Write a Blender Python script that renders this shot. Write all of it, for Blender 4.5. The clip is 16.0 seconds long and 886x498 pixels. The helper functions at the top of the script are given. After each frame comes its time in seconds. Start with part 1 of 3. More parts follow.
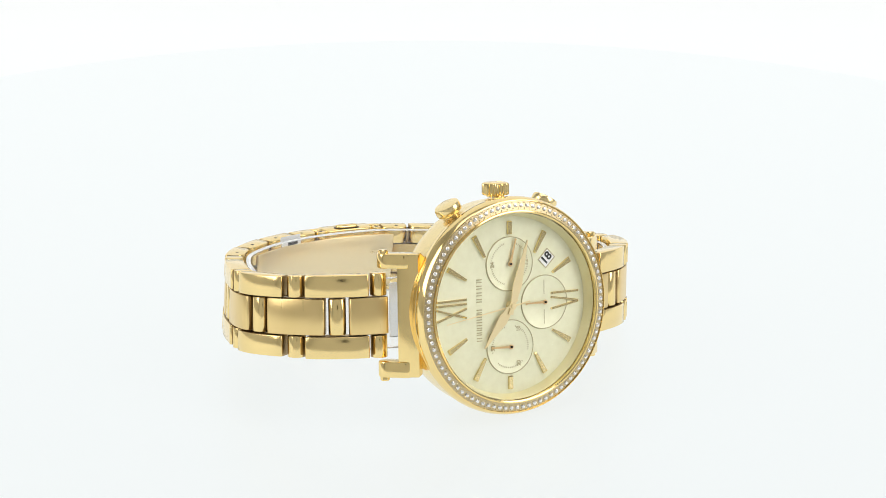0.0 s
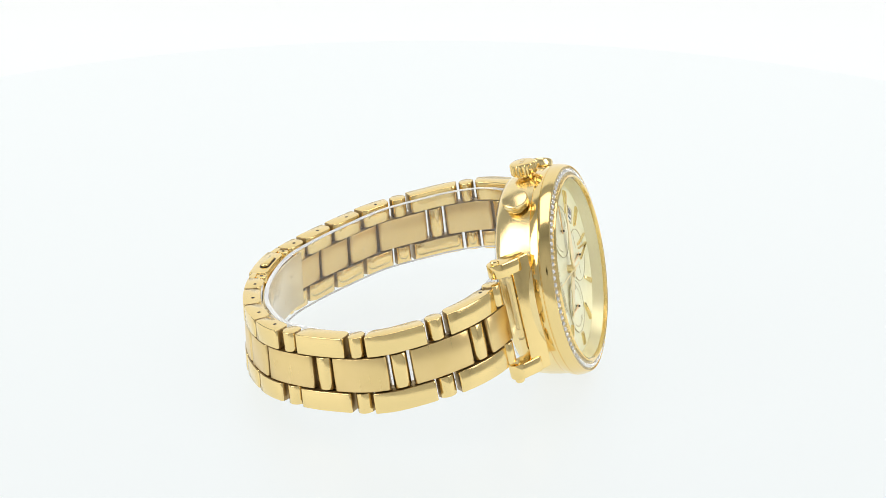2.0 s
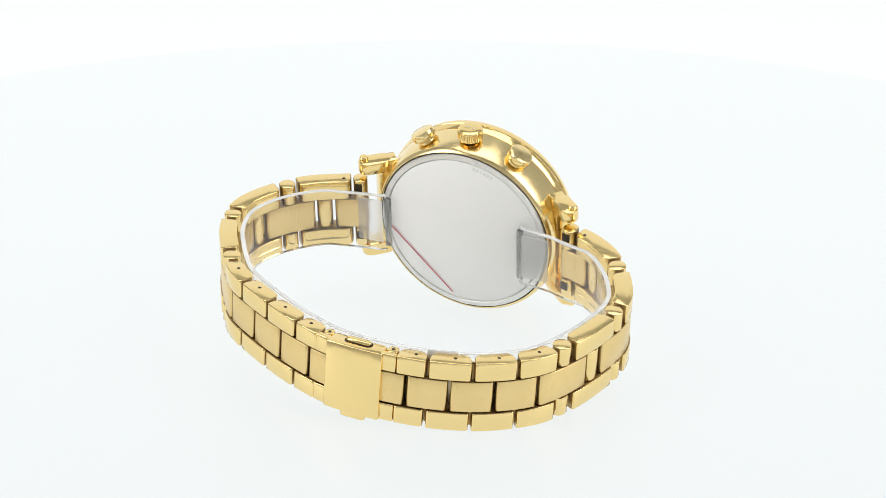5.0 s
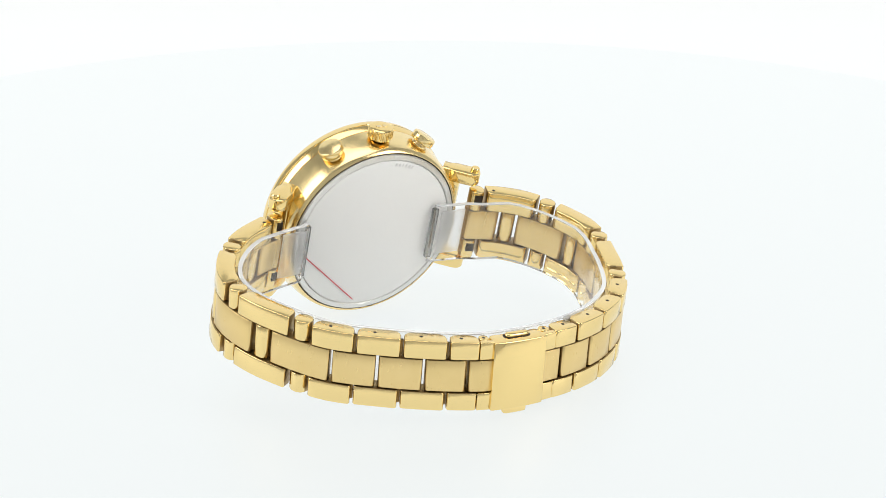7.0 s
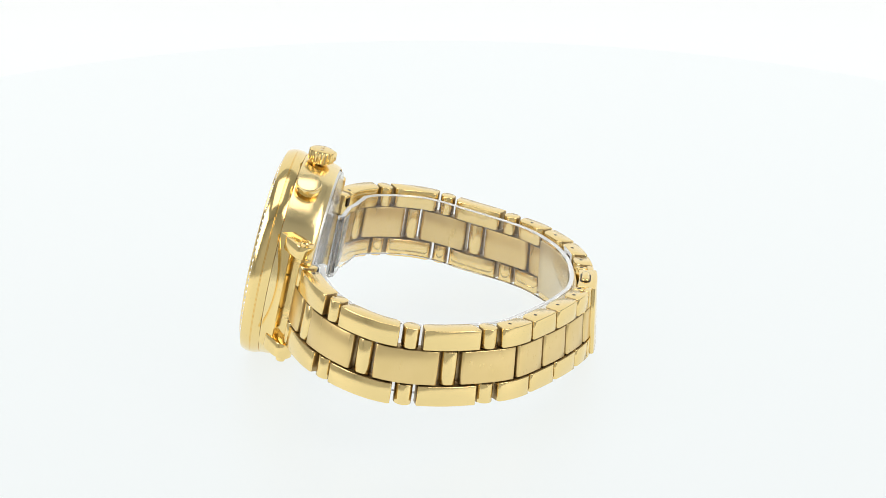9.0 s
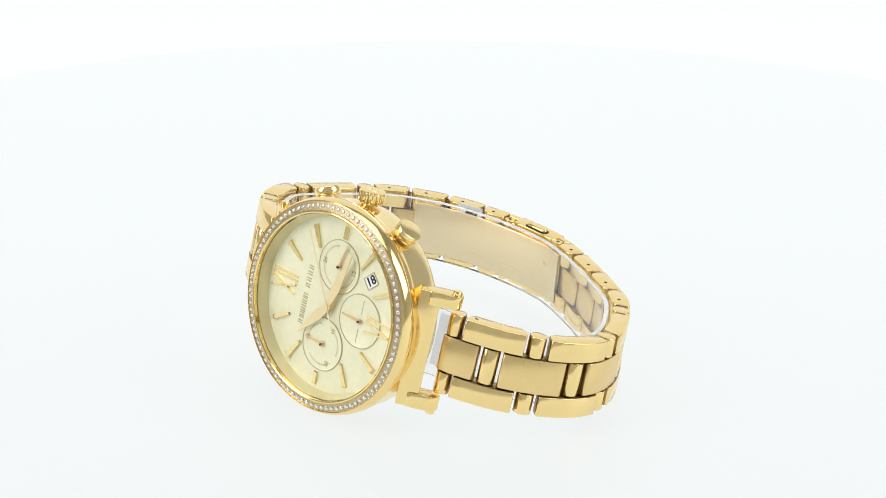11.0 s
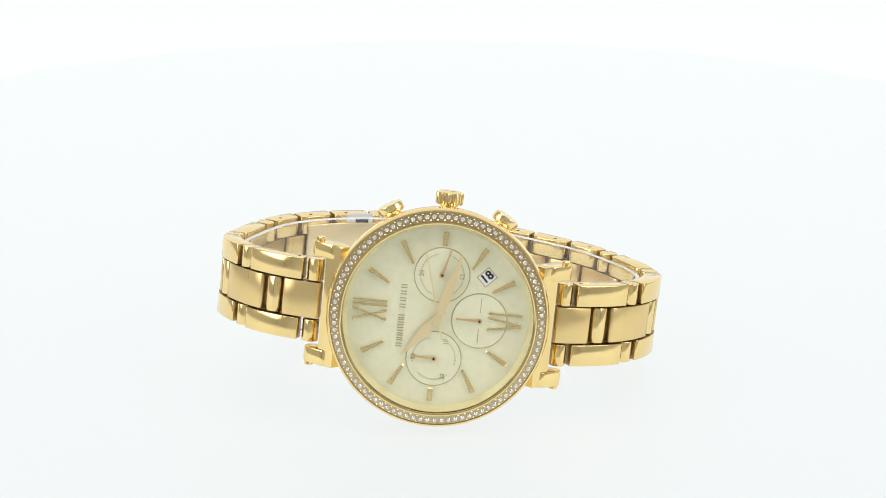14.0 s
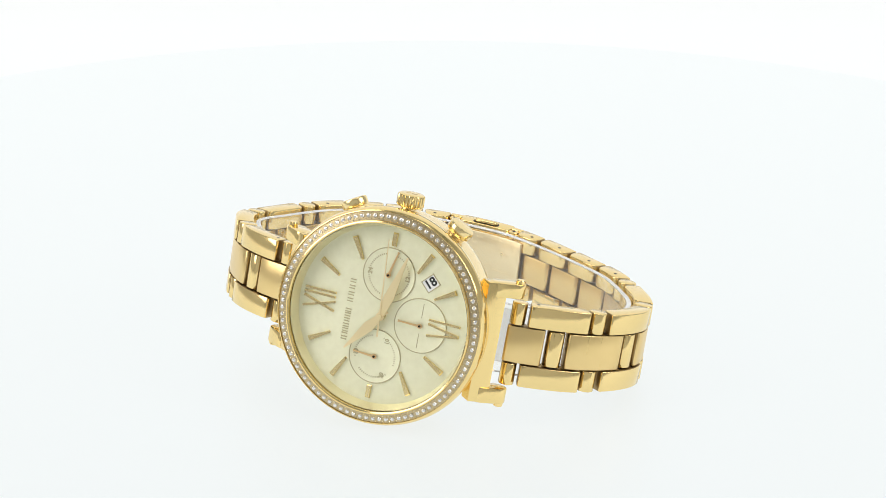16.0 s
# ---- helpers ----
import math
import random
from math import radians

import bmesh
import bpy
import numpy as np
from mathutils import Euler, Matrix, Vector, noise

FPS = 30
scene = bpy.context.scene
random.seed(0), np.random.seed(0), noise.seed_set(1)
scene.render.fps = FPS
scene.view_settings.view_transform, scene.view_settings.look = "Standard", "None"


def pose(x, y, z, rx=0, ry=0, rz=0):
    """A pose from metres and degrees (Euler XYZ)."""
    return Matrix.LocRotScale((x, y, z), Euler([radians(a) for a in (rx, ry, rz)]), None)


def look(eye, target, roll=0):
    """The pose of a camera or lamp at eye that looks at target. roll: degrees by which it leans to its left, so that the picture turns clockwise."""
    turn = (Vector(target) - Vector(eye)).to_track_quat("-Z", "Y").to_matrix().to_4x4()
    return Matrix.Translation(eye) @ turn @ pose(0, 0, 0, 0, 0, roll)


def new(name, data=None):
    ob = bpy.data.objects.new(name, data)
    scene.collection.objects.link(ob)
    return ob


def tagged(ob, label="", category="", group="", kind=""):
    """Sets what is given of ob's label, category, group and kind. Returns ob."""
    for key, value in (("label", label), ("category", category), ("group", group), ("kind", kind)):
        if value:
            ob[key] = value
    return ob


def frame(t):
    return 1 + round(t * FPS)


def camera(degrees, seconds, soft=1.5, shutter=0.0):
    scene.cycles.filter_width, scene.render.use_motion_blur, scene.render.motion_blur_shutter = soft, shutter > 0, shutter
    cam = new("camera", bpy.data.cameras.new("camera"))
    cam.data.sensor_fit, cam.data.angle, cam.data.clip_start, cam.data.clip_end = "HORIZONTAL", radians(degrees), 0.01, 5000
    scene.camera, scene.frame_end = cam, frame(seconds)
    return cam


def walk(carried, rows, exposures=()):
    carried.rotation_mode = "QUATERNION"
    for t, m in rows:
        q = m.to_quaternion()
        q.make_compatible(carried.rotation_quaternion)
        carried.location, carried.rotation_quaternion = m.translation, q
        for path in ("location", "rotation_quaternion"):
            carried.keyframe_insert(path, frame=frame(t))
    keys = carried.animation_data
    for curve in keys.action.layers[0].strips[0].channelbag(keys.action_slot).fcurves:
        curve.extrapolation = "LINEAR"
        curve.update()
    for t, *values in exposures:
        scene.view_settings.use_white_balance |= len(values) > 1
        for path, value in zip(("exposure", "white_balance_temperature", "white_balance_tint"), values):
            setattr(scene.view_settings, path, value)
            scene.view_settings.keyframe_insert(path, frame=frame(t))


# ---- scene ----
cam = camera(22.31, 16.0, soft=0.35)
walk(cam, [
    (0.0, pose(0.00304, -0.38919, 0.17657, 68.23, 0, 0)),
    (16.0, pose(0.00304, -0.38919, 0.17657, 68.23, 0, 0)),
])
scene.view_settings.exposure = 0.0

MM = 0.001

# ---- world and light ----
world = bpy.data.worlds.new("studio_world")
world.use_nodes = True
scene.world = world
world.node_tree.nodes["Background"].inputs["Color"].default_value = (0.9, 0.95, 1.0, 1)
world.node_tree.nodes["Background"].inputs["Strength"].default_value = 0.12


def area_lamp(name, size_x, size_y, power, place, target, colour=(1, 1, 1)):
    data = bpy.data.lights.new(name, "AREA")
    data.shape, data.size, data.size_y, data.energy, data.color = "RECTANGLE", size_x, size_y, power, colour
    ob = new(name, data)
    ob.matrix_basis = look(place, target)
    return ob


area_lamp("softbox_top", 0.42, 0.36, 0.88, (0.0, 0.02, 0.56), (0, 0, 0), (1.0, 0.985, 0.96))
# unseen fill lamps, added to brighten faces turned to the camera
area_lamp("fill_side", 0.22, 0.30, 0.67, (-0.33, -0.12, 0.26), (0, 0, 0.03), (1.0, 0.98, 0.95))
area_lamp("fill_side", 0.22, 0.30, 0.67, (0.33, -0.12, 0.26), (0, 0, 0.03), (1.0, 0.98, 0.95))


# ---- materials ----
def material(name, colour, rough=0.4, metal=0.0, **more):
    mat = bpy.data.materials.new(name)
    mat.use_nodes = True
    shader = mat.node_tree.nodes["Principled BSDF"]
    shader.inputs["Base Color"].default_value = (*colour, 1)
    shader.inputs["Roughness"].default_value = rough
    shader.inputs["Metallic"].default_value = metal
    for key, value in more.items():
        shader.inputs[key.replace("_", " ")].default_value = value
    return mat


def noise_of(mat, scale, detail=3.0, stretch=(1, 1, 1)):
    nodes, links = mat.node_tree.nodes, mat.node_tree.links
    coord, mapping, tex = nodes.new("ShaderNodeTexCoord"), nodes.new("ShaderNodeMapping"), nodes.new("ShaderNodeTexNoise")
    mapping.inputs["Scale"].default_value = stretch
    tex.inputs["Scale"].default_value, tex.inputs["Detail"].default_value = scale, detail
    links.new(coord.outputs["Object"], mapping.inputs["Vector"])
    links.new(mapping.outputs["Vector"], tex.inputs["Vector"])
    return tex.outputs["Fac"]


def ranged(mat, source, low, high):
    node = mat.node_tree.nodes.new("ShaderNodeMapRange")
    node.inputs["From Min"].default_value, node.inputs["From Max"].default_value = 0.3, 0.7
    node.inputs["To Min"].default_value, node.inputs["To Max"].default_value = low, high
    mat.node_tree.links.new(source, node.inputs["Value"])
    return node.outputs["Result"]


def feed(mat, key, output):
    mat.node_tree.links.new(output, mat.node_tree.nodes["Principled BSDF"].inputs[key])


def bump(mat, source, strength, distance):
    node = mat.node_tree.nodes.new("ShaderNodeBump")
    node.inputs["Strength"].default_value, node.inputs["Distance"].default_value = strength, distance
    mat.node_tree.links.new(source, node.inputs["Height"])
    feed(mat, "Normal", node.outputs["Normal"])


def tinted(mat, source, first, second):
    node = mat.node_tree.nodes.new("ShaderNodeMix")
    node.data_type = "RGBA"
    node.inputs["A"].default_value, node.inputs["B"].default_value = (*first, 1), (*second, 1)
    mat.node_tree.links.new(source, node.inputs["Factor"])
    feed(mat, "Base Color", node.outputs["Result"])


GOLD = (0.93, 0.71, 0.315)
gold = material("polished_gold", GOLD, 0.09, 1.0)
feed(gold, "Roughness", ranged(gold, noise_of(gold, 900, 4), 0.09, 0.16))
bump(gold, noise_of(gold, 350, 2), 0.05, 0.00006)

link_gold = material("link_gold", (0.925, 0.71, 0.325), 0.17, 1.0)
feed(link_gold, "Roughness", ranged(link_gold, noise_of(link_gold, 700, 4), 0.13, 0.20))
bump(link_gold, noise_of(link_gold, 420, 2), 0.05, 0.00005)

case_gold = material("case_gold", (0.95, 0.76, 0.385), 0.2, 1.0)
feed(case_gold, "Roughness", ranged(case_gold, noise_of(case_gold, 800, 4), 0.18, 0.26))
bump(case_gold, noise_of(case_gold, 380, 2), 0.05, 0.00005)

# darker, rougher gold: the shade in the gaps between links put into colour
gap_shade = material("gap_shade_gold", (0.42, 0.30, 0.14), 0.42, 1.0)
feed(gap_shade, "Roughness", ranged(gap_shade, noise_of(gap_shade, 600, 3), 0.36, 0.5))

brushed = material("brushed_gold", (0.79, 0.595, 0.275), 0.3, 1.0)
grain = noise_of(brushed, 300, 4, (0.25, 10, 10))
feed(brushed, "Roughness", ranged(brushed, grain, 0.27, 0.34))
bump(brushed, grain, 0.018, 0.00002)
tinted(brushed, ranged(brushed, noise_of(brushed, 160, 2), 0, 1), (0.83, 0.62, 0.275), (0.87, 0.655, 0.305))

inner_gold = material("inner_gold", (0.88, 0.72, 0.43), 0.3, 1.0)
feed(inner_gold, "Roughness", ranged(inner_gold, noise_of(inner_gold, 500, 3), 0.26, 0.4))

blade_gold = material("blade_gold", (0.90, 0.76, 0.48), 0.34, 0.9)
feed(blade_gold, "Roughness", ranged(blade_gold, noise_of(blade_gold, 420, 4, (1, 1, 6)), 0.28, 0.42))

dark_gap = material("dark_recess", (0.05, 0.035, 0.02), 0.5, 0.6)
dial_paint = material("champagne_dial", (0.90, 0.88, 0.62), 0.36, 0.3, Anisotropic=0.35)
tinted(dial_paint, ranged(dial_paint, noise_of(dial_paint, 700, 4), 0, 1), (0.745, 0.73, 0.515), (0.785, 0.775, 0.56))
sunray = dial_paint.node_tree.nodes.new("ShaderNodeTangent")
sunray.direction_type, sunray.axis = "RADIAL", "Z"
feed(dial_paint, "Tangent", sunray.outputs["Tangent"])
flange_paint = material("flange_paint", (0.74, 0.68, 0.42), 0.3, 0.45)
dial_line = material("dial_print", (0.47, 0.42, 0.25), 0.4, 0.3)
rose_gold = material("rose_gold", (0.78, 0.55, 0.28), 0.28, 0.9)
hand_gold = material("hand_gold", (0.86, 0.72, 0.42), 0.32, 0.8)
marker_gold = material("marker_gold", (0.86, 0.70, 0.36), 0.14, 1.0)
pale_gold = material("pale_gold", (0.86, 0.76, 0.48), 0.16, 1.0)
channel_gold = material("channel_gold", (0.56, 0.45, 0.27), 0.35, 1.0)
date_white = material("date_white", (0.80, 0.80, 0.78), 0.5)
ink = material("black_ink", (0.02, 0.02, 0.022), 0.45)
steel = material("steel_back", (0.92, 0.92, 0.905), 0.42, 0.0)
feed(steel, "Roughness", ranged(steel, noise_of(steel, 260, 3), 0.32, 0.46))
steel_ring = material("bright_steel", (0.82, 0.815, 0.79), 0.32, 0.5)
engraved = material("engraved_steel", (0.78, 0.78, 0.765), 0.4, 0.4)
film = material("protective_film", (0.99, 0.99, 0.99), 0.1, 0.0, Transmission_Weight=1.0, IOR=1.12)
clear = material("clear_plastic", (1.0, 0.995, 0.985), 0.05, 0.0, Transmission_Weight=0.97, IOR=1.3)
crystal = material("mineral_glass", (1, 1, 1), 0.0, 0.0, Transmission_Weight=1.0, IOR=1.01)
stone = material("clear_stone", (0.86, 0.85, 0.82), 0.03, 0.6, IOR=2.2)
cut_edge = material("frosted_cut_edge", (0.94, 0.95, 0.955), 0.25, 0.0, Transmission_Weight=0.55, IOR=1.4)
frosted = material("frosted_fold", (0.95, 0.95, 0.95), 0.3, 0.0, Transmission_Weight=0.85, IOR=1.25)
# clear plastic whose dark refraction is put into a grey base colour
refraction_grey = material("greyed_clear_plastic", (0.58, 0.58, 0.57), 0.12, 0.0, Transmission_Weight=0.9, IOR=1.45)
red_print = material("red_print", (0.62, 0.05, 0.08), 0.4)
sticker = material("white_sticker", (0.82, 0.82, 0.82), 0.45)
# white of plate and backdrop is added emission; dark bases hide cast shade
acrylic = material("emissive_white_acrylic", (0.08, 0.083, 0.083), 0.5, 0.0, Emission_Color=(0.95, 0.993, 0.995, 1), Emission_Strength=0.804)
panel = material("emissive_backdrop_white", (0.16, 0.165, 0.165), 0.6, 0.0, Emission_Color=(0.985, 1.0, 0.995, 1), Emission_Strength=0.80)
matt_white = material("matt_white", (0.45, 0.45, 0.445), 0.7)
tinted(matt_white, ranged(matt_white, noise_of(matt_white, 12, 3), 0, 1), (0.43, 0.43, 0.425), (0.47, 0.47, 0.465))
dark_backing = material("dark_backing", (0.03, 0.03, 0.03), 0.9)


# ---- mesh tools ----
def mesh_of(name, bm, mat, angle=35):
    bmesh.ops.recalc_face_normals(bm, faces=bm.faces)
    for face in bm.faces:
        face.smooth = True
    limit = radians(angle)
    for edge in bm.edges:
        if len(edge.link_faces) != 2 or edge.calc_face_angle(0) > limit:
            edge.smooth = False
    data = bpy.data.meshes.new(name)
    bm.to_mesh(data)
    bm.free()
    data.materials.append(mat)
    return data


def part(name, bm, mat, parent, label="", angle=35):
    ob = new(name, bm if isinstance(bm, bpy.types.Mesh) else mesh_of(name, bm, mat, angle))
    ob.parent = parent
    if label:
        tagged(ob, label)
    return ob


def lathe(profile, steps=96, closed=True, bm=None):
    """Turns (radius, height) in mm round z."""
    bm = bm or bmesh.new()
    rings = []
    for r, z in profile:
        if r < 1e-6:
            rings.append([bm.verts.new((0, 0, z * MM))] * steps)
            continue
        rings.append([bm.verts.new((r * math.cos(a) * MM, r * math.sin(a) * MM, z * MM)) for a in (2 * math.pi * i / steps for i in range(steps))])
    pairs = list(zip(rings, rings[1:] + rings[:1])) if closed else list(zip(rings, rings[1:]))
    for a, b in pairs:
        for i in range(steps):
            j = (i + 1) % steps
            vs = []
            for v in (a[i], a[j], b[j], b[i]):
                if v not in vs:
                    vs.append(v)
            if len(vs) > 2:
                bm.faces.new(vs)
    return bm


def prism(outline, z0, z1, bevel=0.0, bm=None):
    """An outline in x, y (mm) raised from z0 to z1, its upper edge drawn in by bevel."""
    bm = bm or bmesh.new()
    cx = sum(p[0] for p in outline) / len(outline)
    cy = sum(p[1] for p in outline) / len(outline)
    reach = max(math.hypot(p[0] - cx, p[1] - cy) for p in outline)

    def ring(z, inset):
        k = 1 - inset / reach
        return [bm.verts.new(((cx + (x - cx) * k) * MM, (cy + (y - cy) * k) * MM, z * MM)) for x, y in outline]

    rings = [ring(z0, 0), ring(z1 - bevel, 0), ring(z1, bevel)] if bevel else [ring(z0, 0), ring(z1, 0)]
    n = len(outline)
    for a, b in zip(rings, rings[1:]):
        for i in range(n):
            bm.faces.new((a[i], a[(i + 1) % n], b[(i + 1) % n], b[i]))
    bm.faces.new(rings[0][::-1])
    bm.faces.new(rings[-1])
    return bm


def placed(bm, m):
    bmesh.ops.transform(bm, matrix=m, verts=bm.verts)
    return bm


def bar(a, b, width_a, width_b, z0, z1, bevel=0.0):
    """A straight bar from a to b in the dial's plane."""
    ax, ay, bx, by = *a, *b
    d = math.hypot(bx - ax, by - ay)
    nx, ny = -(by - ay) / d, (bx - ax) / d
    return prism([(ax + nx * width_a / 2, ay + ny * width_a / 2), (ax - nx * width_a / 2, ay - ny * width_a / 2),
                  (bx - nx * width_b / 2, by - ny * width_b / 2), (bx + nx * width_b / 2, by + ny * width_b / 2)], z0, z1, bevel)


def rounded_box(x0, x1, y0, y1, z0, z1, bevel, segments=2):
    bm = bmesh.new()
    bmesh.ops.create_cube(bm, size=1)
    for v in bm.verts:
        v.co = Vector(((x0 + x1) / 2 + v.co.x * (x1 - x0), (y0 + y1) / 2 + v.co.y * (y1 - y0), (z0 + z1) / 2 + v.co.z * (z1 - z0))) * MM
    bmesh.ops.bevel(bm, geom=list(bm.edges), offset=bevel * MM, segments=segments, profile=0.6, affect="EDGES")
    return bm


def writing(name, words, size, place, turn, mat, parent, depth=0.03):
    """Words lying in the dial's plane; place and size in mm."""
    curve = bpy.data.curves.new(name, "FONT")
    curve.body, curve.size, curve.align_x, curve.align_y, curve.extrude = words, size * MM, "CENTER", "CENTER", depth * MM
    curve.resolution_u = 3
    curve.offset = size * 0.028 * MM
    holder = new(name, curve)
    data = bpy.data.meshes.new_from_object(holder)
    bpy.data.objects.remove(holder)
    data.materials.clear()
    data.materials.append(mat)
    ob = new(name, data)
    ob.parent = parent
    ob.matrix_basis = pose(place[0] * MM, place[1] * MM, place[2] * MM, 0, 0, turn)
    return ob


# ---- the studio ----
def box_wall(name, x0, x1, y0, y1, z0, z1, mat, label):
    bm = bmesh.new()
    bmesh.ops.create_cube(bm, size=1)
    for v in bm.verts:
        v.co = ((x0 + x1) / 2 + v.co.x * (x1 - x0), (y0 + y1) / 2 + v.co.y * (y1 - y0), (z0 + z1) / 2 + v.co.z * (z1 - z0))
    ob = new(name, mesh_of(name, bm, mat))
    return tagged(ob, label, "wall", kind="structure")


def studio():
    # the sweep: a floor sheet that curves up into the back wall
    bm = bmesh.new()
    line = [(-0.60, -0.012), (0.26, -0.012)]
    line += [(0.26 + 0.16 * math.sin(a), -0.012 + 0.16 * (1 - math.cos(a))) for a in (math.pi / 2 * i / 12 for i in range(1, 13))]
    line += [(0.42, 0.60)]
    under = [(y + 0.006 * min(1, max(0, z * 8)), z - 0.006) for y, z in line]
    rows = [[bm.verts.new((x, y, z)) for y, z in row] for row in (line, under) for x in (-0.45, 0.45)]
    for i in range(len(line) - 1):
        bm.faces.new((rows[0][i], rows[1][i], rows[1][i + 1], rows[0][i + 1]))
        bm.faces.new((rows[2][i], rows[3][i], rows[3][i + 1], rows[2][i + 1]))
    tagged(new("backdrop", mesh_of("backdrop", bm, panel)), "seamless white backdrop with added glow, sweeping up behind the turntable", "backdrop", kind="structure")
    # side walls and ceiling are added out of view to tone the gold's reflections
    box_wall("added_wall_west", -0.46, -0.45, -0.60, 0.45, -0.02, 0.61, matt_white, "plain matt grey-white side wall, added unseen to shape reflections")
    box_wall("added_wall_east", 0.45, 0.46, -0.60, 0.45, -0.02, 0.61, matt_white, "plain matt grey-white side wall, added unseen to shape reflections")
    ob = box_wall("ceiling", -0.46, 0.46, -0.60, 0.45, 0.61, 0.62, matt_white, "plain matt white ceiling, added unseen to shape reflections")
    tagged(ob, category="ceiling")
    # the front wall with the opening for the camera
    bm = bmesh.new()
    n, y0, y1 = 48, -0.365, -0.359
    cx, cz, r = 0.003, 0.168, 0.032
    inner, outer = [], []
    for i in range(n):
        a = 2 * math.pi * (i + 0.5) / n
        c, s = math.cos(a), math.sin(a)
        k = min(0.45 / max(abs(c), 1e-6), ((0.61 - cz) if s > 0 else (cz + 0.012)) / max(abs(s), 1e-6))
        inner.append((cx + r * c, cz + r * s))
        outer.append((max(-0.45, min(0.45, k * c)), cz + k * s))
    rings = [[bm.verts.new((x, y, z)) for x, z in ring] for y in (y0, y1) for ring in (inner, outer)]
    for i in range(n):
        j = (i + 1) % n
        bm.faces.new((rings[0][i], rings[0][j], rings[1][j], rings[1][i]))
        bm.faces.new((rings[2][i], rings[2][j], rings[3][j], rings[3][i]))
        bm.faces.new((rings[0][i], rings[0][j], rings[2][j], rings[2][i]))
    ob = new("wall_south", mesh_of("wall_south", bm, matt_white))
    tagged(ob, "matt white front wall with a round camera opening", "wall", kind="structure")
    # an added unseen sheet keeps the opening dark in reflections
    box_wall("dark_sheet_behind_camera", -0.46, 0.46, -0.62, -0.60, -0.02, 0.62, dark_backing, "unseen dark sheet added behind the camera opening")


def build_turntable():
    bm = lathe([(0, 0), (208, 0), (209.4, -0.4), (210, -1.2), (210, -6.0), (209, -7), (0, -7)], 160, closed=False)
    bm2 = lathe([(0, -7), (60, -7), (62, -8), (62, -12), (0, -12)], 64, closed=False)
    ob = new("turntable", None)
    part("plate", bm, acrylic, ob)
    part("base", bm2, matt_white, ob)
    tagged(ob, "round white acrylic turntable plate with added even glow", "turntable")
    return ob


# ---- the bracelet's line, in mm in the watch's own space: y to twelve, x to the crown, z out of the dial ----
LOOP = [(20.6, -6.0), (23.2, -6.5), (27.4, -7.8), (31.5, -10.2), (34.4, -13.0), (37.0, -16.4), (38.7, -19.5), (40.3, -23.6), (40.3, -28.9), (38.8, -34.4),
        (37.2, -39.4), (33.4, -47.4), (28.0, -52.7), (21.2, -56.8), (13.4, -59.3), (7.0, -60.2), (2.0, -60.5), (-3.6, -60.2),
        (-7.9, -59.1), (-15.0, -56.3), (-22.0, -52.7), (-29.4, -48.3), (-33.3, -44.0), (-36.5, -39.4), (-39.0, -35.2), (-40.8, -30.0), (-41.1, -24.5),
        (-39.1, -19.2), (-35.9, -14.7), (-31.5, -10.7), (-26.6, -8.0), (-23.2, -6.5), (-20.6, -6.0)]


def dense_loop(points, steps=24):
    out = []
    n = len(points)
    for i in range(n - 1):
        p0, p1, p2, p3 = (np.array(points[max(0, min(n - 1, i + k))]) for k in (-1, 0, 1, 2))
        for j in range(steps):
            t = j / steps
            out.append(0.5 * (2 * p1 + (p2 - p0) * t + (2 * p0 - 5 * p1 + 4 * p2 - p3) * t ** 2 + (3 * p1 - p0 - 3 * p2 + p3) * t ** 3))
    out.append(np.array(points[-1]))
    out = np.array(out)
    # a light smoothing takes the kinks out
    for _ in range(60):
        out[1:-1] = 0.5 * out[1:-1] + 0.25 * (out[:-2] + out[2:])
    return out


CURVE = dense_loop(LOOP)
ARC = np.r_[0, np.cumsum(np.hypot(*np.diff(CURVE, axis=0).T))]
TOTAL = ARC[-1]


def arc_at(y, z):
    return ARC[np.argmin((CURVE[:, 0] - y) ** 2 + (CURVE[:, 1] - z) ** 2)]


def lean(y, z):
    """How far the bracelet rises towards the crown on its way to the clasp, and its slope."""
    d = max(0.0, (-z - 8) / 52)
    return -0.65 + 3.2 * d ** 2.7 - 0.012 * y * min(1, d * 2), -0.215 * d


def band(s, n, w):
    """The place in mm at arc s, n inwards from the outer face and w across."""
    s = min(max(s, 0.05), TOTAL - 0.05)
    y, z = np.interp(s, ARC, CURVE[:, 0]), np.interp(s, ARC, CURVE[:, 1])
    y2, z2 = np.interp(s + 0.05, ARC, CURVE[:, 0]), np.interp(s + 0.05, ARC, CURVE[:, 1])
    y1, z1 = np.interp(s - 0.05, ARC, CURVE[:, 0]), np.interp(s - 0.05, ARC, CURVE[:, 1])
    d = math.hypot(y2 - y1, z2 - z1)
    ty, tz = (y2 - y1) / d, (z2 - z1) / d
    y, z = y + tz * n, z - ty * n
    x, slope = lean(y, z)
    k = 1 / math.hypot(1, slope)
    return Vector((x + w * k, y, z - w * slope * k)) * MM


def half_width(s):
    """Half the bracelet's width: it tapers to the clasp."""
    k = min(1.0, min(s, TOTAL - s) / (TOTAL / 2 - 8))
    return 7.5 - 1.0 * k


THICK = 3.4  # of the outer links


